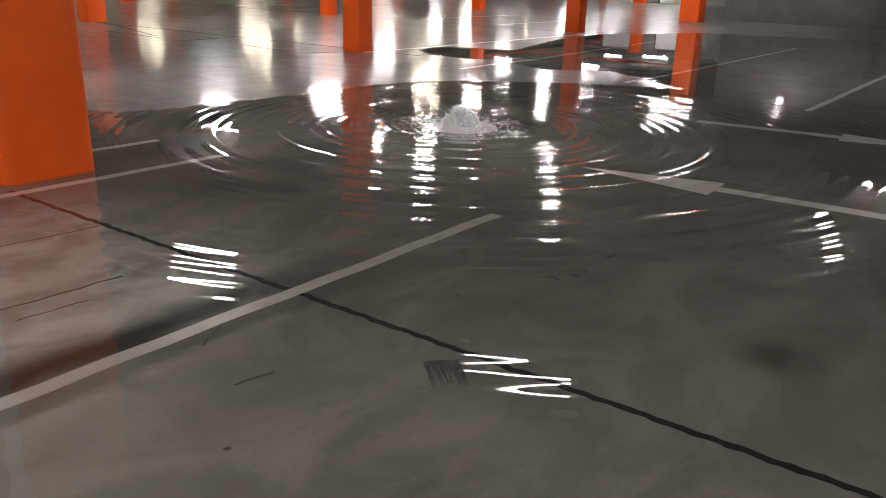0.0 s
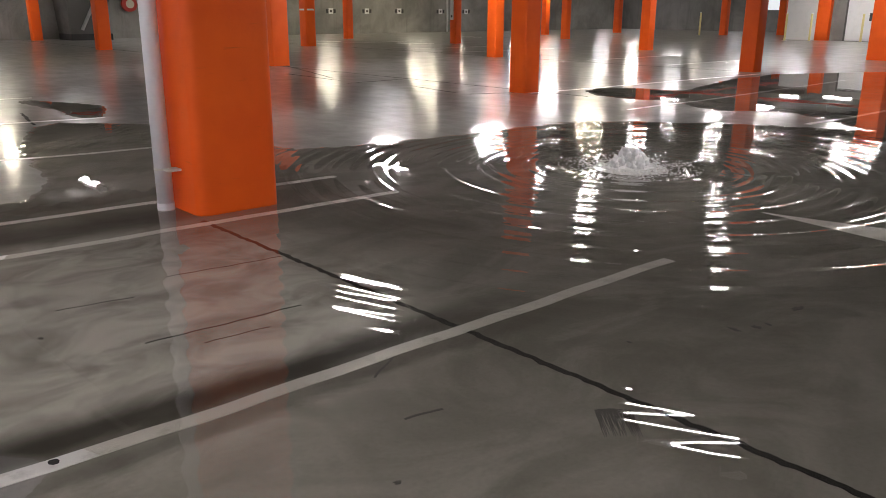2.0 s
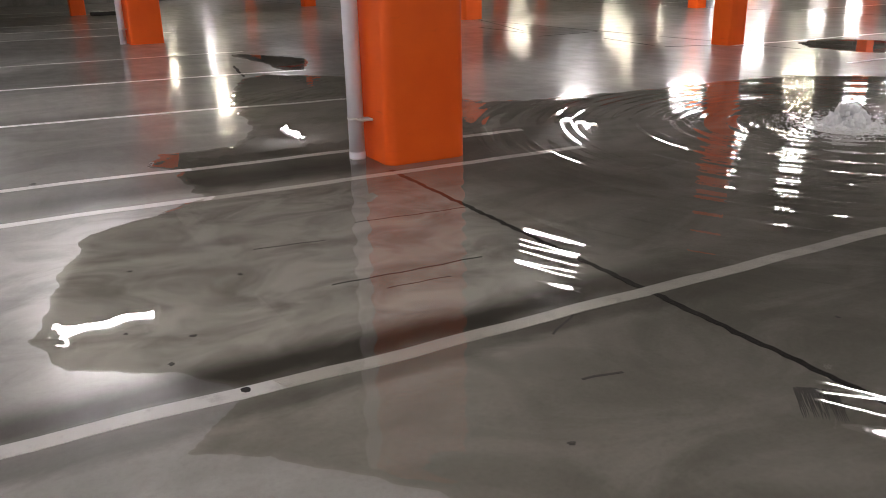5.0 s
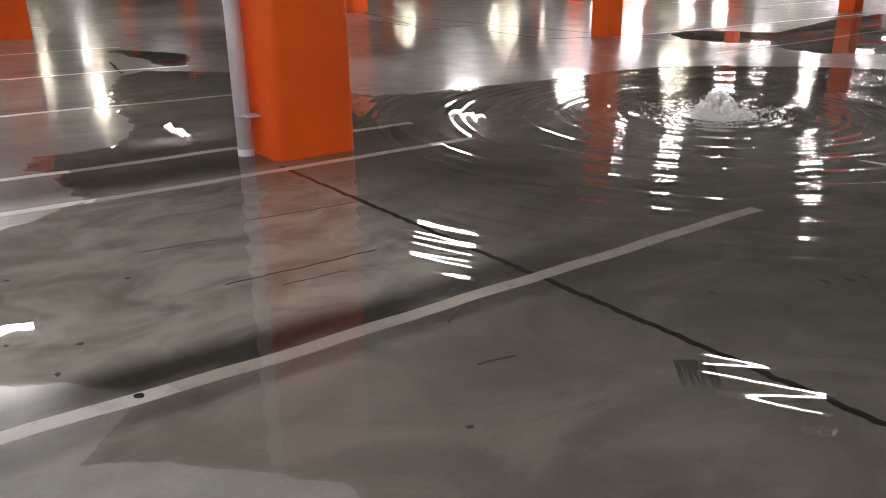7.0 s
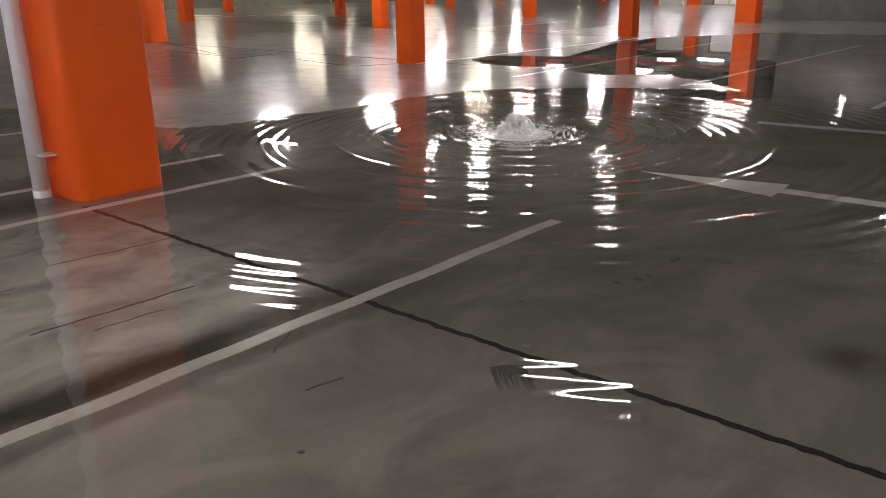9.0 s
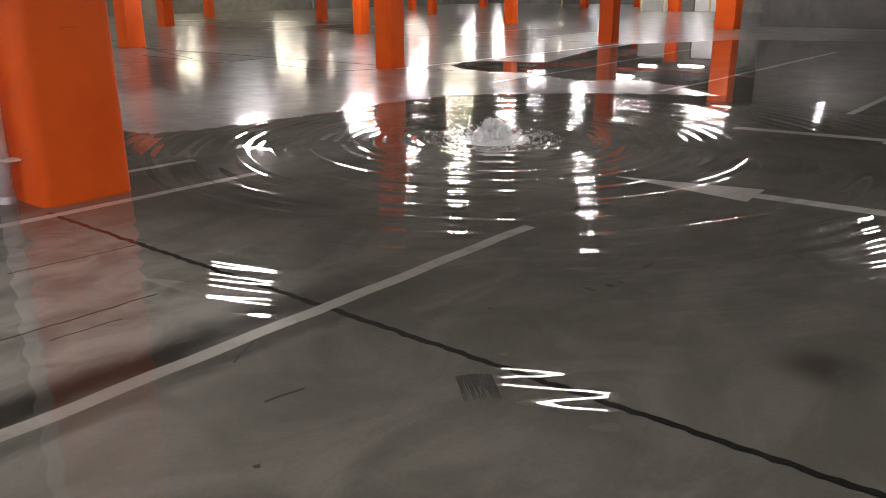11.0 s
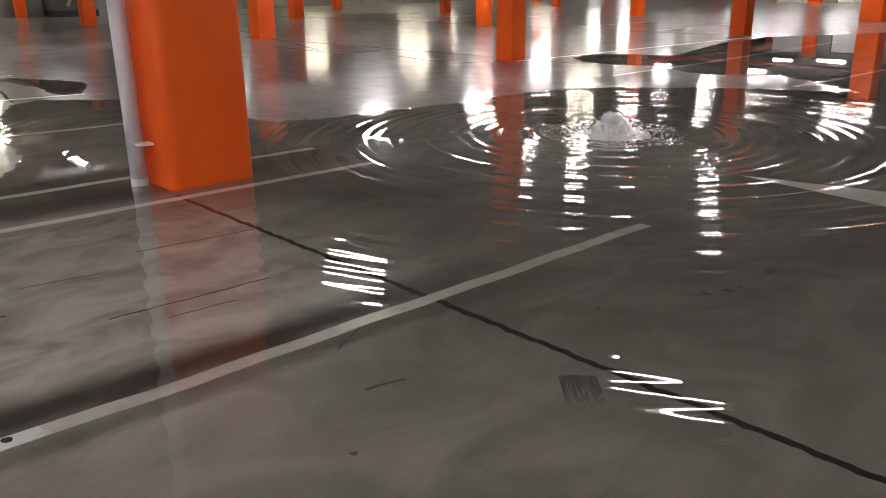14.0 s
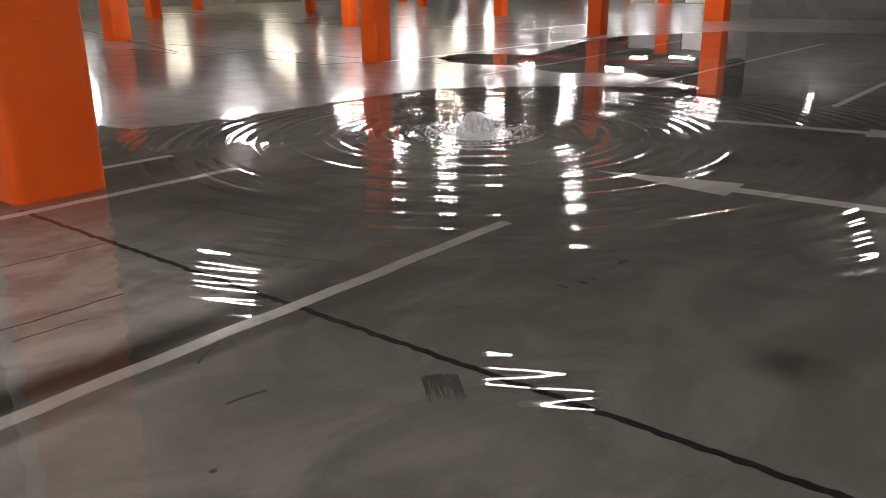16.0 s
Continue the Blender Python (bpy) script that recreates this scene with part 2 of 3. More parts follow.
NEAR_SHORE = [(-9.4, 4.05), (-10.2, 3.35), (-9.95, 2.95), (-9.3, 2.65), (-8.2, 2.34), (-7.5, 2.2), (-6.85, 2.15), (-6.35, 2.0), (-6.0, 1.75), (-6.05, 1.2),
              (-5.7, 1.07), (-5.4, 1.22), (-4.7, 1.2), (-4.4, 0.85), (-4.25, 0.56), (-3.9, 0.42), (-3.5, 0.3), (-3.0, 0.2), (-2.7, 0.25), (-2.45, 0.64),
              (-2.18, 0.80), (-1.95, 0.55), (-1.85, 0.72), (-1.5, 1.03), (-0.8, 1.2)]
SHORE = np.array(FAR_SHORE + NEAR_SHORE)
SPRING = (-3.97, 6.22)
WATER_Z = 0.006


def waves(x, y, seed, base, octaves=4):
    """Smooth pseudo-random field of unit size from a few crossed sines."""
    rng = np.random.RandomState(seed)
    total = np.zeros_like(x)
    for o in range(octaves):
        for _ in range(3):
            a, p = rng.rand() * 2 * np.pi, rng.rand() * 2 * np.pi
            k = base * 2**o * (0.8 + 0.5 * rng.rand())
            total += np.sin(k * (x * np.cos(a) + y * np.sin(a)) + p) * 0.62**o
    return total / 3.0


def ashore(x, y):
    """Metres from the water's edge: below zero in the water."""
    px = x + 0.035 * waves(x, y, 3, 3.0) + 0.026 * waves(x, y, 5, 13.0, 3)
    py = y + 0.035 * waves(x, y, 4, 3.0) + 0.026 * waves(x, y, 6, 13.0, 3)
    inside, dist = np.zeros(x.shape, bool), np.full(x.shape, 1e9)
    for (ax, ay), (bx, by) in zip(SHORE, np.roll(SHORE, -1, 0)):
        t = np.clip(((px - ax) * (bx - ax) + (py - ay) * (by - ay)) / ((bx - ax) ** 2 + (by - ay) ** 2), 0, 1)
        dist = np.minimum(dist, np.hypot(px - ax - t * (bx - ax), py - ay - t * (by - ay)))
        if by != ay:
            inside ^= ((ay > py) != (by > py)) & (px < ax + (py - ay) * (bx - ax) / (by - ay))
    pool = (np.hypot((px + 11.75) / 1.3, (py - 3.88 + 0.12 * np.sin(2.3 * px)) / 0.3) - 1) * 0.3
    return np.minimum(np.where(inside, -dist, dist), pool)


def level(x, y):
    """Height of the slab, in metres: under WATER_Z where it is flooded."""
    x, y = np.asarray(x, float), np.asarray(y, float)
    d = ashore(x, y)
    dip = 0.007 + 0.016 * np.exp(-(((x - SPRING[0]) ** 2 + (y - SPRING[1]) ** 2) / 5.0))
    bed = np.where(d < 0, np.maximum(d * 0.015, -dip) - 0.0008, np.minimum(d * 0.020, 0.007))
    return WATER_Z + bed + 0.0006 * waves(x, y, 9, 4.0, 3) * np.exp(-np.maximum(d, 0) * 1.5)


def sheet(name, xs, ys, zs, mat):
    nx, ny = len(xs), len(ys)
    X, Y = np.meshgrid(xs, ys, indexing="ij")
    co = np.stack([X, Y, zs(X, Y)], -1).reshape(-1, 3)
    i = (np.arange(nx - 1)[:, None] * ny + np.arange(ny - 1)).ravel()
    faces = np.stack([i, i + ny, i + ny + 1, i + 1], -1)
    me = bpy.data.meshes.new(name)
    me.from_pydata(co.tolist(), [], faces.tolist())
    me.materials.append(mat)
    me.shade_smooth()
    return new(name, me)


def spans(*stops):
    """Coordinates in runs of (from, to, step)."""
    out = []
    for a, b, d in stops:
        out += list(np.arange(a, b - d * 0.5, d))
    return np.array(out + [stops[-1][1]])


X0, X1, Y0, Y1 = -38.6, 12.0, -9.0, 54.0
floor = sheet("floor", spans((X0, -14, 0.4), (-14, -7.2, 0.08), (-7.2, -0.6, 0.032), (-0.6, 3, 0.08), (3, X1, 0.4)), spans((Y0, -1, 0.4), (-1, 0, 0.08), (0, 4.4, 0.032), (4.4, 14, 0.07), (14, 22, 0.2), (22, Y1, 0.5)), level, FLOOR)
tagged(floor, "sealed grey concrete car park slab, silty, stained and partly flooded", "floor", kind="structure")


def ring(r, at, width, height):
    return height * np.exp(-(((r - at) / width) ** 2))


def swash(X, Y):
    """Height of the water: rings that spread from the spring and die away, a chop over it and a bead along the shore."""
    R, A = np.hypot(X - SPRING[0], Y - SPRING[1]), np.arctan2(Y - SPRING[1], X - SPRING[0])
    warp = 0.05 * waves(X, Y, 21, 1.3, 3)
    gust = 0.75 + 0.35 * waves(X, Y, 22, 1.7, 2)
    near = np.exp(-((R / 0.85) ** 2))
    lee = 1 + 1.7 * np.exp(-(((A + 0.05) / 0.6) ** 2))
    z = 0.0018 * near * np.sin(2 * np.pi * (R + 0.5 * warp) / 0.125 + 0.6 * np.sin(3 * A))
    for k, (at, height) in enumerate(((0.52, 0.0026), (0.70, 0.0030), (0.86, 0.0036), (0.97, 0.0022), (1.28, 0.0018), (1.60, 0.0028), (1.70, 0.0018), (2.22, 0.0032),
                                      (2.33, 0.0022), (2.62, 0.0018), (2.93, 0.0028), (3.03, 0.0018), (3.60, 0.0015))):
        z += ring(R + (0.25 * at - 0.2) * warp, at, 0.030, height) * lee * (0.5 + 0.5 * np.sin((2 + k % 3) * A + 1.9 * k + 1))
    calm = 0.55 + 0.45 / (1 + np.exp((R - 4.2) / 0.2))
    far = np.clip((R - 0.5) / 0.8, 0, 1) * np.exp(-R / 4.6) * np.clip((7.2 - R) / 1.5, 0, 1) * calm
    z += 0.0018 * far * gust * lee * np.sin(2 * np.pi * (R + 0.7 * warp) / 0.15 + 0.9 * np.sin(4 * A))
    swell = np.exp(-R / 2.3) * np.clip(R - 0.5, 0, 1) * np.clip((4.4 - R) / 1.2, 0, 1)
    z += 0.0020 * swell * np.sin(2 * np.pi * (R + 0.8 * warp) / 0.33 + 0.5 * np.sin(3 * A + 1)) * (0.8 + 0.4 * np.sin(A + 2.4)) * (1 + 2.6 * np.exp(-((((A + 0.6 + np.pi) % (2 * np.pi)) - np.pi) / 0.5) ** 2))
    z += 0.0010 * near * waves(X, Y, 31, 26, 2) + 0.0011 * np.exp(-((R / 0.75) ** 2)) * waves(X, Y, 33, 62, 2)
    z += 0.0030 * np.exp(-(((-ashore(X, Y) - 0.022) / 0.020) ** 2)) * np.clip((8 - R) / 1.0, 0, 1) * (0.6 + 0.4 * waves(X, Y, 35, 9, 2))
    return WATER_Z + z


flood = sheet("water", spans((-13.6, -10.4, 0.06), (-10.4, -6.8, 0.035), (-6.8, -0.4, 0.018), (-0.4, 1.6, 0.04), (1.6, 9, 0.4)),
              spans((0.1, 9.4, 0.018), (9.4, 11.6, 0.035), (11.6, 13.2, 0.08), (13.2, 26, 0.4)), swash, WATER)
tagged(flood, "shallow clear flood water with rings spreading over the slab", "water", kind="structure")


# ---------------------------------------------------------------- walls and ceiling
def wall(name, lo, hi, mat, label):
    return tagged(finish(name, box(BM(), lo, hi), mat), label, "wall", kind="structure")


T = 0.3
wall("wall_west", (X0 - T, Y0 - T, -0.1), (X0, Y1 + T, CEIL_Z), WALL, "bare grey concrete wall with drip stains")
wall("wall_north", (X0, Y1, -0.1), (-17.9, Y1 + T, CEIL_Z), SHADEWALL, "concrete end wall beyond the exit lane, with shade in its colour")
wall("wall_north_inner", (-17.6, 40.9, -0.1), (-8.4, 40.9 + T, CEIL_Z), WALL, "grey concrete wall beside the white door")
wall("wall_lane", (-17.9, 40.9, -0.1), (-17.6, Y1 + T, CEIL_Z), WALL, "concrete wall along the exit lane")
wall("wall_return", (-8.7, 28.0, -0.1), (-8.4, 40.9, CEIL_Z), SHADEWALL, "blockwork return wall, with shade in its colour")
wall("wall_east_room", (-8.7, 27.7, -0.1), (X1 + T, 28.0, CEIL_Z), SHADEWALL, "dark grey blockwork wall beyond the flooded bays, deepened for its shade")
wall("wall_east", (X1, Y0 - T, -0.1), (X1 + T, 27.7, CEIL_Z), WALL, "bare grey concrete wall")
wall("wall_south", (X0, Y0 - T, -0.1), (X1, Y0, CEIL_Z), WALL, "bare grey concrete wall")


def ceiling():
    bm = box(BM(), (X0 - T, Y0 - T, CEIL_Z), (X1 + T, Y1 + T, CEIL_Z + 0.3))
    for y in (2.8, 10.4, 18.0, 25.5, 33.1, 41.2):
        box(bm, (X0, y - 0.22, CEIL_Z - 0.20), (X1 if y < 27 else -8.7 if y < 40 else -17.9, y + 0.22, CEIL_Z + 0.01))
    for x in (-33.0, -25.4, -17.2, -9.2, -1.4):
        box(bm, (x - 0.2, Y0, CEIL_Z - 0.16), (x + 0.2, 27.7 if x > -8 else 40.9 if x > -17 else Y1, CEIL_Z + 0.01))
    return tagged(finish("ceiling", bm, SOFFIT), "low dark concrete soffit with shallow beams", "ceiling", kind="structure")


ceiling()


# ---------------------------------------------------------------- painted lines
def strip(name, a, b, width, mat, lift, label, category="line", step=0.15, rag=0.0):
    """A thin painted or filled band that follows the slab from a to b."""
    a, b = Vector(a), Vector(b)
    n = max(2, int((b - a).length / step))
    side = Vector((-(b - a).y, (b - a).x)).normalized() * width / 2
    bm = BM()
    rng = random.Random(int(abs(a.x * 37 + a.y * 91)))
    rows = []
    for i in range(n + 1):
        p = a.lerp(b, i / n)
        wob = 0.004 * math.sin(i * 1.7) + 0.003 * math.sin(i * 0.61)
        row = []
        for s in (-1, -0.98, 0.98, 1):
            q = p + side * s * (1 + rag * rng.uniform(-1, 1)) + side.normalized() * wob
            z = float(level(q.x, q.y)) + (lift if abs(s) < 0.99 else -0.004)
            row.append(bm.verts.new((q.x, q.y, z)))
        rows.append(row)
    for r0, r1 in zip(rows, rows[1:]):
        for k in range(3):
            bm.faces.new((r0[k], r1[k], r1[k + 1], r0[k + 1]))
    bmesh.ops.recalc_face_normals(bm, faces=bm.faces)
    return tagged(finish(name, bm, mat), label, category, kind="structure")


BAY = "worn off-white parking bay line on the slab"
for a, b in (((-2.265, -3.0), (-2.175, 4.06)), ((-4.76, -3.0), (-4.57, 4.0)), ((-5.62, -3.0), (-5.37, 3.99)), ((-8.3, -3.0), (-7.72, 3.9)),
             ((-11.0, -3.0), (-10.35, 3.9)), ((-8.95, 10.4), (-8.62, 17.7)), ((-6.5, 9.75), (-6.75, 17.6)), ((-4.17, 10.2), (-4.05, 18.3)), ((-1.77, 9.65), (-1.70, 17.6))):
    strip("bay_line", a, b, 0.078, LINE if -2.3 < a[0] < -2.2 else ARROW, 0.0025, BAY)
for x in (-13.6, -18.9, -21.4, -23.9, -29.2, -31.7):
    strip("bay_line", (x, -3), (x + 0.2, 3.9), 0.1, LINE, 0.0025, BAY, step=0.5)
for x in (-11.6, -14.2, -19.6, -22.2, -28.0):
    strip("bay_line", (x, 18.6), (x + 0.1, 23.4), 0.1, LINE, 0.0025, BAY, step=0.5)


def arrow(tail, tip, label, shaft_w=0.14, head_w=0.40, head_l=1.0):
    tail, tip = Vector(tail), Vector(tip)
    d = (tip - tail).normalized()
    s = Vector((-d.y, d.x))
    neck = tip - d * head_l
    bm = BM()

    def vert(p):
        return bm.verts.new((p.x, p.y, float(level(p.x, p.y)) + 0.003))

    n = 20
    rows = [[vert(tail.lerp(neck, i / n) + s * k * shaft_w / 2) for k in (-1, 1)] for i in range(n + 1)]
    rows += [[vert(neck.lerp(tip, i / 8) + s * k * max(0.004, head_w / 2 * (1 - i / 8))) for k in (-1, 1)] for i in range(9)]
    for r0, r1 in zip(rows, rows[1:]):
        bm.faces.new((r0[0], r0[1], r1[1], r1[0]))
    bmesh.ops.recalc_face_normals(bm, faces=bm.faces)
    return tagged(finish("lane_arrow", bm, ARROW), label, "arrow", "lane arrows", "structure")


arrow((2.6, 5.69), (-2.38, 5.54), "worn off-white lane arrow painted on the slab, under shallow water")
arrow((-2.45, 8.12), (-0.15, 8.32), "worn off-white lane arrow painted on the slab, pointing back", 0.15, 0.42)

strip("slab_joint", (-4.70, 2.47), (9.0, 2.47), 0.031, SEAL, 0.0018, "black sealant-filled joint across the slab", "joint", 0.03, 0.3)
strip("slab_joint", (-38, 10.5), (-8.0, 10.75), 0.03, SEAL, 0.0018, "black sealant-filled joint across the slab", "joint", 0.3)
strip("slab_joint", (-13.5, 9.6), (-24.0, 13.0), 0.03, SEAL, 0.0018, "dark wandering crack across the slab", "joint", 0.3)
for a, b in (((-15.1, 9.5), (-13.0, 9.4)), ((-12.4, 9.15), (-12.5, 10.6)), ((-11.25, 9.75), (-9.75, 9.5)), ((-9.5, 9.5), (-9.2, 10.3)), ((-11.4, 3.2), (-10.15, 3.0))):
    strip("slab_crack", a, b, 0.035, SEAL, 0.0018, "dark open crack in the concrete slab", "crack", 0.1, 0.5)
for a, b in (((-30.5, 20.2), (-29.3, 20.9)), ((-26.6, 21.8), (-25.2, 22.6)), ((-31.3, 29.4), (-30.0, 30.1))):
    strip("bay_line", a, b, 0.2, ARROW, 0.0025, BAY, step=0.5)
strip("slab_joint", (-38, 18.0), (-9.5, 18.0), 0.03, SEAL, 0.0018, "black sealant-filled joint across the slab", "joint", 0.3)
for a, b, w in (((-2.96, 1.36), (-2.92, 2.10), 0.012), ((-3.74, 1.80), (-3.66, 2.50), 0.009), ((-1.735, 1.76), (-1.705, 1.91), 0.012),
                ((-2.06, 1.88), (-2.20, 2.12), 0.010), ((-2.80, 1.55), (-2.78, 1.85), 0.007), ((-3.60, 1.2), (-3.55, 1.55), 0.007)):
    strip("slab_crack", a, b, w, GRIME, 0.0012, "fine dark scratch in the concrete slab", "crack", 0.05)


def floor_patch():
    """A dark square of old adhesive grime: a solid head and ragged streaks that thin out downwards."""
    bm = BM()
    rng = random.Random(5)
    c, u, v = Vector((-1.235, 2.290)), Vector((0.70, 0.71)), Vector((0.74, -0.67))

    def smear(s0, s1, w0, w1):
        rows = []
        for k in range(5):
            f = k / 4
            w = w0 + (w1 - w0) * f
            slim = (1 - 0.75 * f * f) * (s1 - s0) / 2
            m = (s0 + s1) / 2 + rng.uniform(-0.0015, 0.0015)
            row = []
            for t in (m - slim, m + slim):
                p = c + u * t + v * w
                row.append(bm.verts.new((p.x, p.y, float(level(p.x, p.y)) + 0.002)))
            rows.append(row)
        for r0, r1 in zip(rows, rows[1:]):
            bm.faces.new((r0[0], r0[1], r1[1], r1[0]))

    for i in range(24):
        s0 = -0.066 + i * 0.0055
        edge = i in (0, 1, 2, 3, 21, 22, 23)
        top = -0.098 + 0.010 * (i / 23 - 0.5) ** 2 * 4 + rng.uniform(-0.004, 0.004)
        low = 0.095 + rng.uniform(-0.01, 0.012) if edge else rng.choice((0.0, 0.03, 0.06, 0.085, 0.09, 0.095))
        smear(s0, s0 + rng.uniform(0.0054, 0.0075), top, low)
        if not edge and low < 0.02 and rng.random() < 0.75:
            smear(s0, s0 + 0.005, 0.045 + rng.uniform(-0.01, 0.01), 0.09)
    bmesh.ops.recalc_face_normals(bm, faces=bm.faces)
    return tagged(finish("floor_patch", bm, GRIME), "black ragged square of grime stuck to the slab", "patch", kind="structure")


floor_patch()


def blot(x, y, rx, ry, seed, label="dark muddy blot on the concrete slab"):
    bm = BM()
    rng = random.Random(seed)
    lift = 0.0048 if "hole" in label else 0.0022
    z = float(level(x, y)) + lift
    mid = bm.verts.new((x, y, z))
    ring = []
    for i in range(18):
        a = i / 18 * 2 * math.pi
        k = 1 + rng.uniform(-0.35, 0.3) * (0.3 if lift > 0.004 else 1)
        px, py = x + rx * k * math.cos(a), y + ry * k * math.sin(a)
        ring.append(bm.verts.new((px, py, float(level(px, py)) + lift - 0.0007)))
    for i in range(18):
        bm.faces.new((mid, ring[i], ring[(i + 1) % 18]))
    return tagged(finish("mud_blot", bm, SEAL if "hole" in label else GRIME), label, "stain", kind="structure")


blot(-2.228, 0.772, 0.020, 0.017, 1, "small dark bolt hole in the slab")
for x, y, rx, ry, sd in ((-1.40, 3.37, 0.030, 0.014, 2), (-1.345, 3.47, 0.025, 0.02, 3), (-1.325, 3.54, 0.02, 0.012, 4), (-1.33, 3.83, 0.018, 0.045, 5),
                         (-2.75, 0.72, 0.012, 0.016, 6), (-2.55, 0.60, 0.018, 0.012, 7), (-3.6, 0.62, 0.014, 0.014, 8), (-3.3, 1.05, 0.02, 0.012, 9),
                         (-1.45, 1.5, 0.012, 0.012, 10), (-5.6, 0.33, 0.03, 0.02, 11), (-1.62, 2.9, 0.012, 0.01, 12), (-2.9, 0.5, 0.012, 0.01, 13)):
    blot(x, y, rx, ry, sd)


# ---------------------------------------------------------------- columns
def column(x, y, sx, sy, bevel=0.03, label="square orange-painted concrete column standing on the slab"):
    z0 = float(level(x, y)) - 0.03
    c = empty("column", Matrix.Translation((x, y, 0)))
    bm = box(BM(), (-sx / 2, -sy / 2, z0), (sx / 2, sy / 2, CEIL_Z - 0.01), bevel, 4, True)
    shaft = part("shaft", bm, ORANGE, c)
    for f in shaft.data.polygons:
        f.use_smooth = True
    shaft.data.set_sharp_from_angle(angle=radians(25))
    return tagged(c, label, "column", "orange columns", "structure")


def downpipe(x, y, r, to_column, label):
    """A white drain pipe with base collar and a strap that ties it to its column."""
    p = empty("downpipe", Matrix.Translation((x, y, 0)))
    z0 = float(level(x, y))
    bm = BM()
    rod(bm, (0, 0, z0), (0, 0, CEIL_Z), r, 28)
    part("pipe", bm, PVC, p, smooth=False).data.shade_smooth()
    bm = BM()
    rod(bm, (0, 0, z0 - 0.002), (0, 0, z0 + 0.05), r * 1.05, 28)
    part("socket", bm, PVC, p)
    for z in (0.29, 1.6):
        bm = BM()
        rod(bm, (0, 0, z - 0.008), (0, 0, z + 0.008), r * 1.05, 28)
        box(bm, (r * 0.8, -0.02, z - 0.008), (r + 0.085, to_column, z + 0.008), 0.004, 1)
        part("strap", bm, WHITE, p, "thin white pipe strap")
    return tagged(p, label, "pipe", "drain pipes")


main = column(-5.06, 2.81, 0.54, 0.62, 0.075, "broad orange-painted concrete column with rounded corners, scuffed at its wet base")
downpipe(-5.16, 2.425, 0.056, 0.075, "white plastic drain pipe strapped to the orange column")
column(-16.32, 2.85, 0.60, 0.60, 0.05, "orange-painted concrete column with a white pipe on its side")
downpipe(-16.32, 2.46, 0.06, 0.08, "white plastic drain pipe beside an orange column")
sized = ((-9.17, 10.50, 0.36), (-9.12, 18.15, 0.37), (-17.55, 10.72, 0.46), (-16.9, 17.7, 0.36), (-16.75, 25.2, 0.37), (-26.3, 17.3, 0.43),
         (-27.9, 10.3, 0.42), (-24.95, 23.6, 0.34), (-25.9, 31.8, 0.34), (-32.1, 23.3, 0.35), (-37.5, 11.0, 0.40), (-31.2, 36.4, 0.35),
         (-31.6, 43.8, 0.40), (-24.7, 44.6, 0.38), (-22.8, 47.8, 0.40), (-28.8, 2.9, 0.45), (-1.4, 18.2, 0.36))
made = [column(x, y, s, s) for x, y, s in sized]
corner = column(-9.02, 25.62, 0.62, 0.60, 0.04, "broad orange-painted column at the end of the dark wall")
column(-17.35, 40.75, 0.62, 0.3, 0.03, "orange-painted column against the wall beside the white door")


def plate(parent, lo, hi, mat, name, label):
    return part(name, box(BM(), lo, hi, 0.004, 1), mat, parent, label)


plate(made[0], (0.181, -0.16, 1.62), (0.20, 0.06, 1.74), DARK, "sign_plate", "small black sign plate")
plate(made[0], (-0.14, -0.20, 1.62), (0.08, -0.181, 1.74), DARK, "sign_plate", "small black sign plate")
plate(made[5], (-0.15, -0.235, 1.30), (0.15, -0.216, 1.36), WHITE, "sign_plate", "narrow white number strip")
plate(made[5], (0.216, -0.15, 1.30), (0.235, 0.15, 1.36), WHITE, "sign_plate", "narrow white number strip")
plate(made[7], (-0.13, -0.19, 0.95), (0.05, -0.171, 2.1), WHITE, "sign_plate", "tall pale notice board")
plate(made[7], (-0.09, -0.20, 1.05), (0.0, -0.191, 1.15), DARK, "sign_mark", "dark symbol on the notice board")


# ---------------------------------------------------------------- lamps
def batten(x, y, mat=None, turn=0, length=1.25, tubes=(-0.05, 0.05)):
    """A surface batten: white spine with end caps and lit tubes."""
    lamp = empty("ceiling_light", pose(x, y, LAMP_Z, 0, 0, turn))
    h = length / 2
    bm = box(BM(), (-h, -0.045, 0.05), (h, 0.045, 0.11), 0.008, 1)
    part("housing", bm, WHITE, lamp)
    for sx in (-1, 1):
        part("end_cap", box(BM(), (sx * h - 0.02, -0.075, -0.02), (sx * h + 0.02, 0.075, 0.10), 0.006, 1), WHITE, lamp)
        part("hanger", rod(BM(), (sx * h * 0.7, 0, 0.10), (sx * h * 0.7, 0, CEIL_Z - LAMP_Z + 0.01), 0.008, 8), STEEL, lamp)
    for sy in tubes:
        part("tube", rod(BM(), (-h + 0.02, sy, 0.015), (h - 0.02, sy, 0.015), 0.017, 10), mat or TUBE, lamp, "glowing white tube")
    return tagged(lamp, "white %s batten light, lit, hung under the soffit" % ("twin-tube" if len(tubes) > 1 else "single-tube"), "ceiling light", "batten lights")


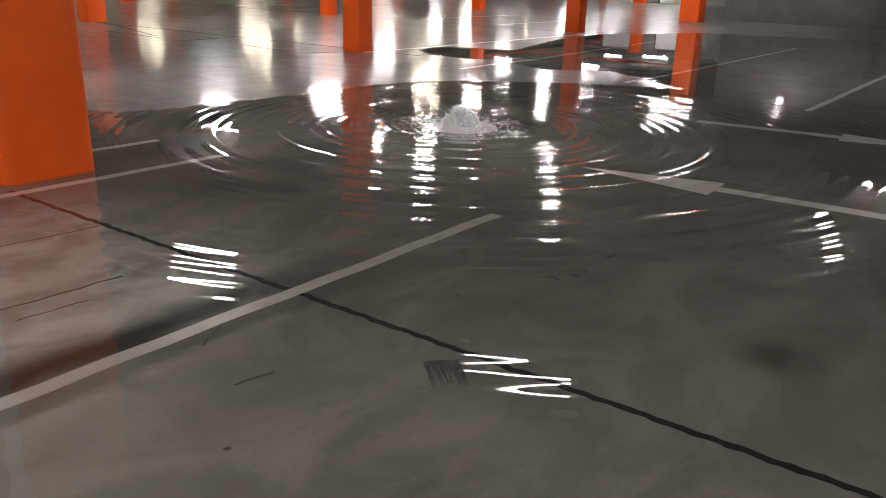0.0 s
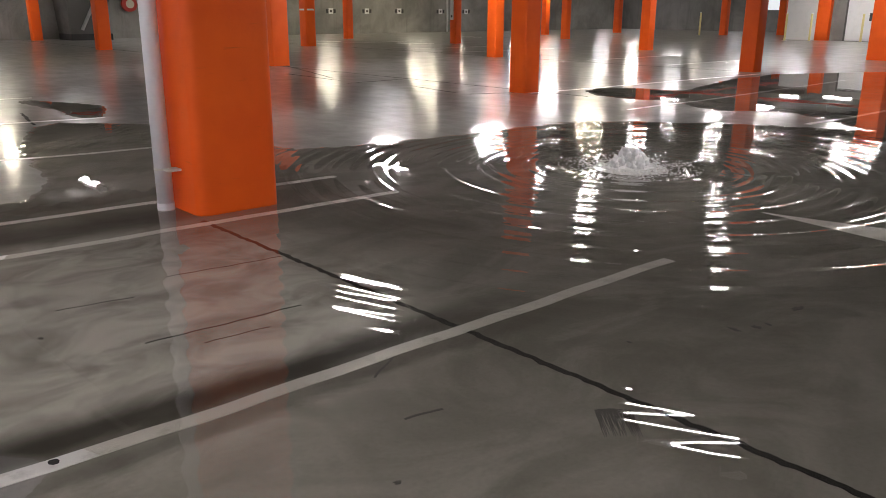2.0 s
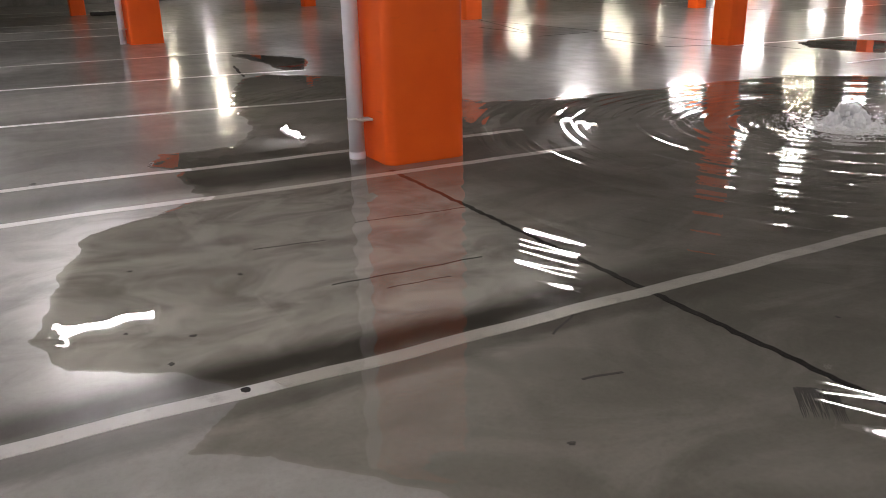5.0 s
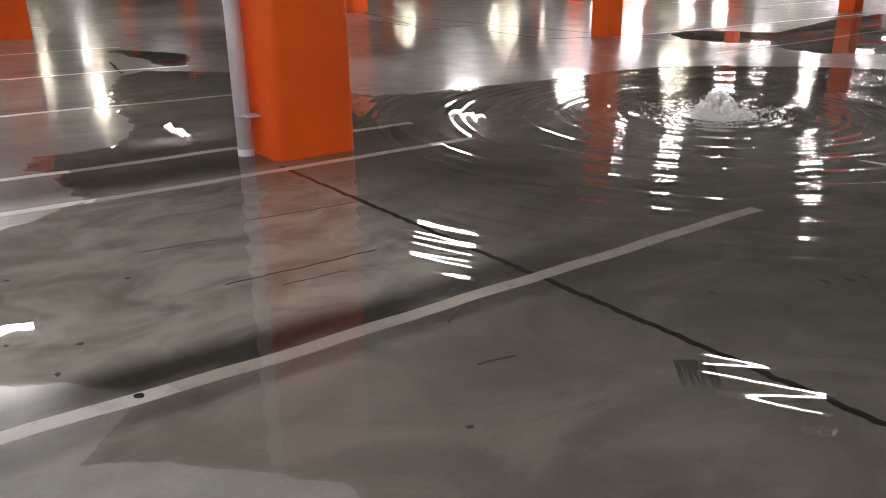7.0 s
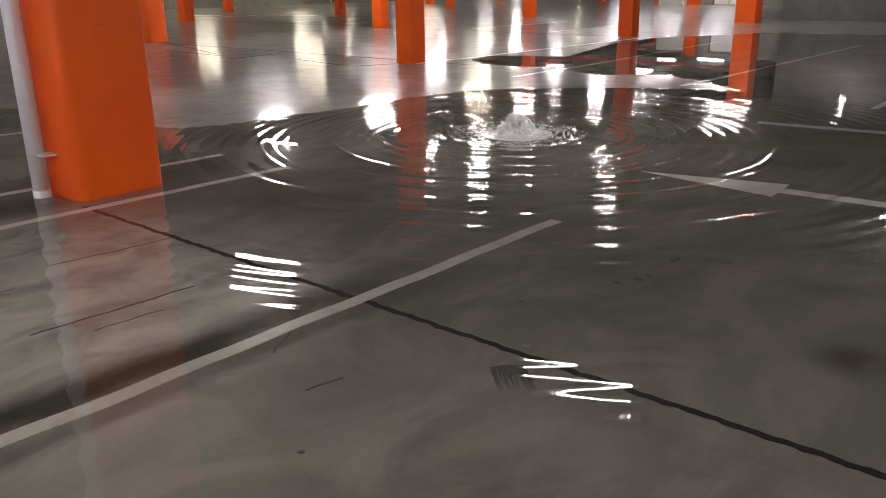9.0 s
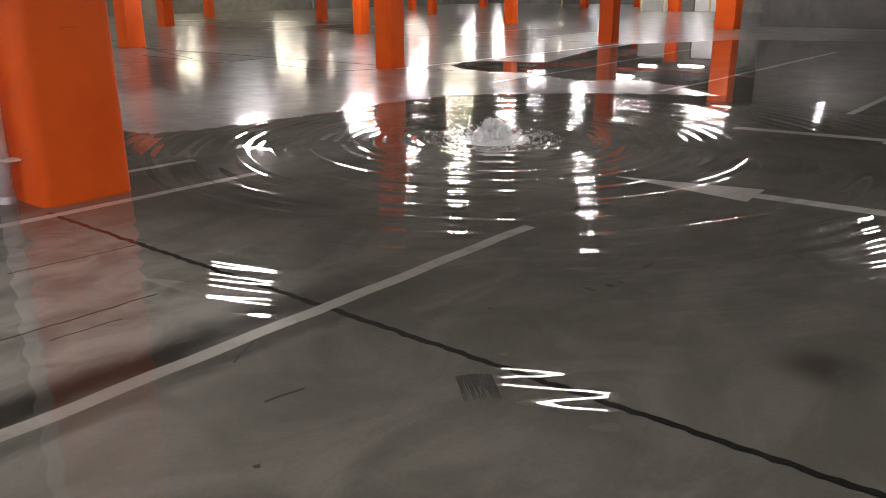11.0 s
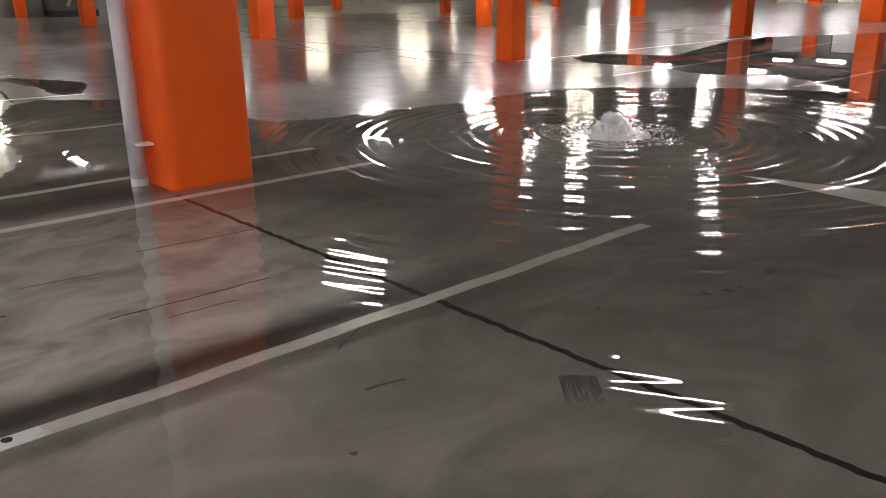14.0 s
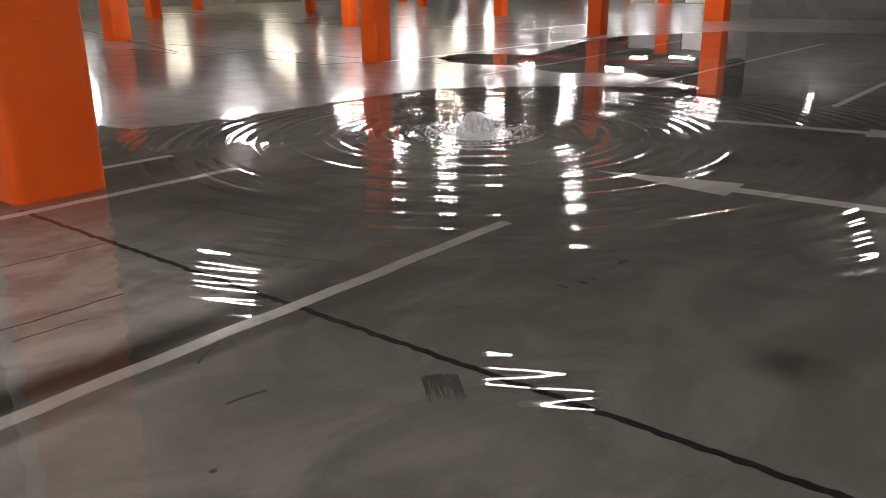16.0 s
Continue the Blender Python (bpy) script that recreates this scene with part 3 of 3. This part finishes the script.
LAMPS = [(-15.4, 12.5), (-15.9, 16.6), (-11.75, 13.8), (-9.5, 12.75), (-12.2, 18.4), (-6.65, 12.9), (-8.35, 22.9), (-8.0, 6.25), (-3.28, 6.32),
         (-18.2, 6.2), (-23.6, 6.1), (-17.0, 37.4), (-19.8, 43.0), (-15.7, 32.3), (-19.7, 31.7), (-14.3, 25.9), (-1.85, 13.0), (-6.4, 27.0),
         (-8.9, 0.88), (-1.7, 17.2), (-33.2, 23.0), (-30.2, 26.8), (-33.9, 32.5), (-30.6, 36.2), (-16.7, 22.1), (-26.6, 38.8), (-28.6, 48.5),
         (-15.2, 38.3), (3.6, 6.3), (3.6, 13.0), (2.6, -1.2), (-3.2, -2.0), (-14.0, -0.5), (-31.5, 6.2), (-24.5, 13.6), (-32.0, 15.5), (-24.0, 28.5),
         # Mostly unseen battens, added to brighten near slab, main column and far walls.
         (-6.5, -2.6), (-11.0, -3.6), (-1.5, 0.9), (0.9, -1.7), (5.2, 2.2), (8.5, -2.0), (9.0, 6.0), (-36.4, 8.8), (-36.2, 24.0), (-36.2, 31.0), (-35.4, 38.5), (-35.6, 15.4), (-20.0, -1.0), (-27.0, 50.5), (-34.0, 45.5), (-21.5, 51.0), (-35.0, 50.5)]
for i, (x, y) in enumerate(LAMPS):
    batten(x, y, TUBE_WARM if i in (10, 20, 21, 22, 23, 24, 25, 26, 33, 45, 46) else None, 90 if i in (2, 3, 5, 15, 16, 17, 18) else 40 if i == 24 else 0, 1.0 if i == 18 else 0.65 if i in (2, 3, 4, 5, 16) else 0.4 if i in (17, 22, 26) else 0.95 if i == 24 else 0.55 if i == 19 else 0.42 if i == 39 else 0.9 if i in (11, 12, 13, 14) else 1.25, (0.0,) if i == 8 else (-0.05, 0.05))


# ---------------------------------------------------------------- the spring
def cluster(name, shapes, rounds, parent, label):
    """Many small round bodies in one mesh: each shape moves the points of a unit sphere to their place."""
    bm = BM()
    bmesh.ops.create_icosphere(bm, subdivisions=rounds, radius=1.0)
    ball = [v.co.copy() for v in bm.verts]
    tris = [[v.index for v in f.verts] for f in bm.faces]
    bm.free()
    points, faces = [], []
    for shape in shapes:
        faces += [[i + len(points) for i in t] for t in tris]
        points += [tuple(shape(p)) for p in ball]
    me = bpy.data.meshes.new(name)
    me.from_pydata(points, [], faces)
    me.materials.append(FOAM)
    me.shade_smooth()
    ob = new(name, me)
    ob.parent = parent
    return tagged(ob, label)


def spring():
    """Water welling up through a drowned floor gully: a ragged white mound with a skirt of froth and thrown drops."""
    s = empty("bubbling_spring", Matrix.Translation((SPRING[0], SPRING[1], WATER_Z)))
    rng = random.Random(8)
    lumps = []
    for i in range(90):
        h = rng.random() ** 1.7
        a, r = rng.random() * 2 * math.pi, (0.17 - 0.105 * h) * rng.random() ** 0.5
        size = rng.uniform(0.012, 0.036) * (1.1 - 0.4 * h)
        mid = Vector((r * math.cos(a), r * math.sin(a), 0.004 + 0.15 * h))

        def ragged(out, size=size, mid=mid):
            p = mid + out * size
            k = 1.2 + 0.8 * noise.noise(p * 70) + 0.7 * noise.noise(p * 150)
            return mid + out * size * k + Vector((0, 0, max(0, out.z) * size * 0.6))

        lumps.append(ragged)
    cluster("mound", lumps, 3, s, "white aerated mound of water")
    bm = BM()
    n, rings = 72, 16
    rows = []
    for i in range(rings + 1):
        r = 0.03 + 0.30 * i / rings
        row = []
        for j in range(n):
            a = j / n * 2 * math.pi
            x, y = r * math.cos(a), r * math.sin(a)
            fall = math.exp(-((r / 0.14) ** 2))
            z = 0.030 * fall + 0.026 * fall**0.3 * noise.noise(Vector((x * 14, y * 14, 3))) + 0.016 * fall**0.3 * noise.noise(Vector((x * 34, y * 34, 7))) - 0.016 * (i / rings) ** 2
            row.append(bm.verts.new((x, y, z)))
        rows.append(row)
    for r0, r1 in zip(rows, rows[1:]):
        for j in range(n):
            bm.faces.new((r0[j], r1[j], r1[(j + 1) % n], r0[(j + 1) % n]))
    bmesh.ops.recalc_face_normals(bm, faces=bm.faces)
    part("froth", bm, FOAM, s, "skirt of broken white froth", True)
    drops = []
    for _ in range(150):
        a, r = rng.random() * 2 * math.pi, 0.05 + 0.35 * rng.random() ** 1.4
        z = 0.02 + max(0, 0.26 - r * 0.75) * rng.random()
        drops.append(Matrix.Translation((r * math.cos(a), r * math.sin(a), z)) @ Matrix.Scale(rng.uniform(0.002, 0.006), 4))
    tagged(cluster("spray", [lambda p, m=m: m @ p for m in drops], 1, s, "fine drops of spray"), kind="stuff")
    bubbles = []
    for _ in range(1500):
        a, r = rng.random() * 2 * math.pi, 0.12 + 0.52 * rng.random() ** 1.3
        k = rng.uniform(0.002, 0.009) * (1.2 - r)
        bubbles.append(Matrix.Translation((r * math.cos(a), r * math.sin(a), 0.002)) @ Matrix.Rotation(a, 4, "Z") @ Matrix.Diagonal((k, k * rng.uniform(1.0, 3.5), 0.55 * k, 1)))
    tagged(cluster("foam", [lambda p, m=m: m @ p for m in bubbles], 1, s, "scattered white foam bubbles"), kind="stuff")
    return tagged(s, "white bubbling water welling up from a flooded floor drain", "spring")


spring()


# ---------------------------------------------------------------- far fittings
def bay_sign(y, z=1.06, x=X0):
    s = empty("bay_sign", Matrix.Translation((x, y, z)))
    part("panel", box(BM(), (0, -0.15, -0.15), (0.015, 0.15, 0.15), 0.004, 1), WHITE, s, "white square number panel")
    for k in (-1, 1):
        part("side_mark", box(BM(), (0, k * 0.25 - 0.07, -0.1), (0.012, k * 0.25 + 0.07, 0.1), 0.004, 1), DARK, s, "dark reflector block")
    part("number_bar", box(BM(), (0.015, -0.07, -0.06), (0.018, 0.07, 0.06)), GREY, s, "plain bar for the number")
    return tagged(s, "small white bay number sign with dark side blocks on concrete", "sign", "bay signs")


for y, z in ((23.6, 1.46), (26.8, 1.25), (29.3, 1.25), (31.7, 1.26), (35.0, 1.24), (37.2, 1.24)):
    bay_sign(y, z)


def red_pipe(a, b, r=0.05):
    p = empty("sprinkler_pipe", Matrix.Translation(a))
    d = Vector(b) - Vector(a)
    part("run", rod(BM(), (0, 0, 0), d, r, 12), RED, p, smooth=True)
    n = int(d.length / 3)
    for i in range(n):
        q = d * ((i + 0.5) / n)
        part("hanger", rod(BM(), (q.x, q.y, r), (q.x, q.y, CEIL_Z - a[2] + 0.01), 0.008, 6), STEEL, p)
        part("sprinkler_head", rod(BM(), (q.x, q.y, -r - 0.05), (q.x, q.y, -r + 0.01), 0.018, 8, 0.01), STEEL, p)
    return tagged(p, "red-painted sprinkler pipe hung under the soffit", "pipe", "sprinkler pipes")


red_pipe((-29.5, 8.0, 2.24), (-29.5, 50.0, 2.24))
red_pipe((-37.8, 34.3, 2.30), (-9.2, 34.3, 2.30), 0.04)
red_pipe((-34.5, 21.5, 2.22), (-22.0, 21.5, 2.22), 0.04)
red_pipe((-20.5, 15.0, 2.36), (-20.5, 50.0, 2.36), 0.04)


def cable_tray(a, b, w=0.3):
    """A dark perforated tray of cables on drop rods, running along x or y."""
    t = empty("cable_tray", Matrix.Translation(a))
    d = Vector(b) - Vector(a)
    along_x = abs(d.x) > abs(d.y)

    def bar(lo, hi, z0, z1):
        return ((0, lo, z0), (d.x, hi, z1)) if along_x else ((lo, 0, z0), (hi, d.y, z1))

    part("tray", box(BM(), *bar(-w / 2, w / 2, 0.0, 0.012)), DARK, t)
    for k in (-1, 1):
        part("side_rail", box(BM(), *bar(k * w / 2 - 0.008, k * w / 2 + 0.008, 0.0, 0.06)), STEEL, t)
    for k in (-0.08, -0.03, 0.04, 0.09):
        e = Vector((0, k, 0.028)) if along_x else Vector((k, 0, 0.028))
        part("cable", rod(BM(), e, e + d, 0.014, 8), BLACK, t, smooth=True)
    n = int(d.length / 3)
    for i in range(n):
        q = d * ((i + 0.5) / n)
        part("drop_rod", rod(BM(), (q.x, q.y, 0.0), (q.x, q.y, CEIL_Z - a[2] + 0.01), 0.006, 6), STEEL, t)
    return tagged(t, "dark steel cable tray with black cables hung under the soffit", "cable tray", "cable trays")


def duct(a, b, r=0.14):
    u = empty("drain_main", Matrix.Translation(a))
    d = Vector(b) - Vector(a)
    part("run", rod(BM(), (0, 0, 0), d, r, 20), GREY, u, smooth=True)
    n = int(d.length / 4)
    for i in range(n):
        q = d * ((i + 0.5) / n)
        w = d.normalized() * 0.04
        part("collar", rod(BM(), q - w, q + w, r * 1.1, 20), GREY, u)
        part("hanger", rod(BM(), (q.x, q.y, r), (q.x, q.y, CEIL_Z - a[2] + 0.01), 0.008, 6), STEEL, u)
    return tagged(u, "dark grey drain main hung under the soffit", "pipe", "drain mains")


cable_tray((-37.5, 15.2, 2.44), (-10.0, 15.2, 2.44))
cable_tray((-37.5, 22.6, 2.44), (-10.0, 22.6, 2.44))
cable_tray((-27.5, 16.0, 2.40), (-27.5, 52.0, 2.40))
cable_tray((-13.0, 27.0, 2.44), (-13.0, 40.0, 2.44))
duct((-37.5, 20.3, 2.52), (-12.0, 20.3, 2.52), 0.09)
duct((-22.4, 12.0, 2.52), (-22.4, 50.0, 2.52), 0.09)
duct((-37.5, 29.9, 2.52), (-10.0, 29.9, 2.52), 0.09)


def wall_conduit(x, y, r=0.05, mat=None):
    c = empty("conduit", Matrix.Translation((x, y, 0)))
    part("run", rod(BM(), (0, 0, 0.0), (0, 0, CEIL_Z), r, 12), mat or WHITE, c, smooth=True)
    for z in (0.6, 1.7):
        part("clip", box(BM(), (-0.09, -r - 0.02, z - 0.02), (0.0, r + 0.02, z + 0.02), 0.003, 1), STEEL, c)
    return tagged(c, "white vertical pipe clipped to the concrete wall", "pipe", "wall pipes")


wall_conduit(X0 + 0.08, 35.5, 0.06)
wall_conduit(X0 + 0.08, 11.2, 0.07)


def hose_reel(y, z):
    r = empty("hose_reel", Matrix.Translation((X0, y, z)))
    for k, (a, b, rad, mat, nm) in enumerate(((0.10, 0.14, 0.34, RED, "disc"), (0.30, 0.34, 0.34, RED, "disc"), (0.14, 0.30, 0.27, BLACK, "hose"), (0.34, 0.37, 0.19, CREAM, "hub"))):
        part(nm, rod(BM(), (a, 0, 0), (b, 0, 0), rad, 32), mat, r, "pale round hub" if nm == "hub" else "")
    part("bracket", box(BM(), (0, -0.05, -0.1), (0.12, 0.05, 0.1), 0.005, 1), STEEL, r)
    return tagged(r, "red fire hose reel with a pale hub on the concrete wall", "hose reel")


hose_reel(15.43, 1.53)


def skip(x, y):
    """Stand-in for an unidentified dark object: skip shape, sloping ends, black base."""
    s = empty("dark_stand_in", Matrix.Translation((x, y, 0)))
    bm = BM()
    v = [bm.verts.new(c) for c in ((-0.8, -0.8, 0.28), (0.8, -0.8, 0.28), (0.8, 0.5, 0.28), (-0.8, 0.5, 0.28), (-0.9, -0.9, 2.0), (0.9, -0.9, 2.0), (0.9, 1.0, 2.0), (-0.9, 1.0, 2.0))]
    for f in ((0, 3, 2, 1), (0, 1, 5, 4), (1, 2, 6, 5), (2, 3, 7, 6), (3, 0, 4, 7), (4, 5, 6, 7)):
        bm.faces.new([v[i] for i in f])
    bmesh.ops.bevel(bm, geom=list(bm.edges), offset=0.02, segments=2, affect="EDGES")
    part("body", bm, GREY, s)
    part("base", box(BM(), (-0.8, -0.8, 0), (0.82, 0.95, 0.28), 0.02, 2), BLACK, s, "black rubber base")
    bm = BM()
    rod(bm, (0.87, -0.35, 0.45), (0.93, 0.35, 1.75), 0.07, 8)
    part("edge_strip", bm, STEEL, s, "bright sloping steel edge")
    return tagged(s, "dark grey stand-in for an unidentified object with a sloping end, against the wall", "skip")


skip(-37.3, 12.9)


def wheel_stop(x, y, rz=0):
    w = empty("wheel_stop", pose(x, y, float(level(x, y)), 0, 0, rz))
    part("block", box(BM(), (-0.08, -0.85, 0), (0.08, 0.85, 0.12), 0.025, 2), BLACK, w)
    part("top_stripe", box(BM(), (-0.05, -0.84, 0.119), (0.05, 0.84, 0.124), 0.001, 1), WHITE, w, "pale stripe")
    return tagged(w, "low black wheel stop with a pale stripe on the slab", "wheel stop", "wheel stops")


wheel_stop(-27.9, 4.0, 12)


def bollard(x, y):
    b = empty("bollard", Matrix.Translation((x, y, 0.01)))
    part("post", rod(BM(), (0, 0, 0), (0, 0, 1.25), 0.05, 20), YELLOW, b, smooth=False)
    bm = BM()
    bmesh.ops.create_uvsphere(bm, u_segments=20, v_segments=8, radius=0.05, matrix=Matrix.Translation((0, 0, 1.25)) @ Matrix.Diagonal((1, 1, 0.5, 1)))
    part("cap", bm, WHITE, b, "pale domed cap", True)
    part("base_plate", rod(BM(), (0, 0, 0), (0, 0, 0.015), 0.14, 20), STEEL, b)
    return tagged(b, "slim pale yellow steel bollard standing on the slab", "bollard", "yellow bollards")


for x, y in ((-18.3, 38.9), (-17.25, 39.2), (-15.2, 39.9), (-25.3, 43.0)):
    bollard(x, y)


def white_door():
    d = empty("door_1", Matrix.Translation((-15.7, 40.9, 0)))
    part("leaf", box(BM(), (-0.62, -0.05, 0.03), (0.62, 0.0, 2.25), 0.006, 1), WHITE, d)
    for lo, hi in (((-0.70, -0.07, 0), (-0.62, 0.0, 2.33)), ((0.62, -0.07, 0), (0.70, 0.0, 2.33)), ((-0.62, -0.07, 2.25), (0.62, 0.0, 2.33))):
        part("frame", box(BM(), lo, hi, 0.004, 1), GREY, d)
    part("handle", box(BM(), (0.40, -0.09, 0.95), (0.52, -0.05, 1.30), 0.006, 1), DARK, d, "dark handle plate")
    return tagged(d, "wide white steel door in the concrete wall, shut", "door", kind="structure")


white_door()
tagged(finish("trim", box(BM(), (-19.2, 40.72, -0.02), (-17.7, 40.88, 2.3), 0.01, 1), WHITE), "white-painted wall end panel", "panel", kind="structure")
tagged(finish("window_1", box(BM(), (-27.2, Y1 - 0.05, 1.45), (-25.9, Y1, 2.15), 0.01, 1), glow("lit_window", (0.95, 0.97, 1.0), 0.9)), "pale lit window in the far wall", "window", kind="structure")
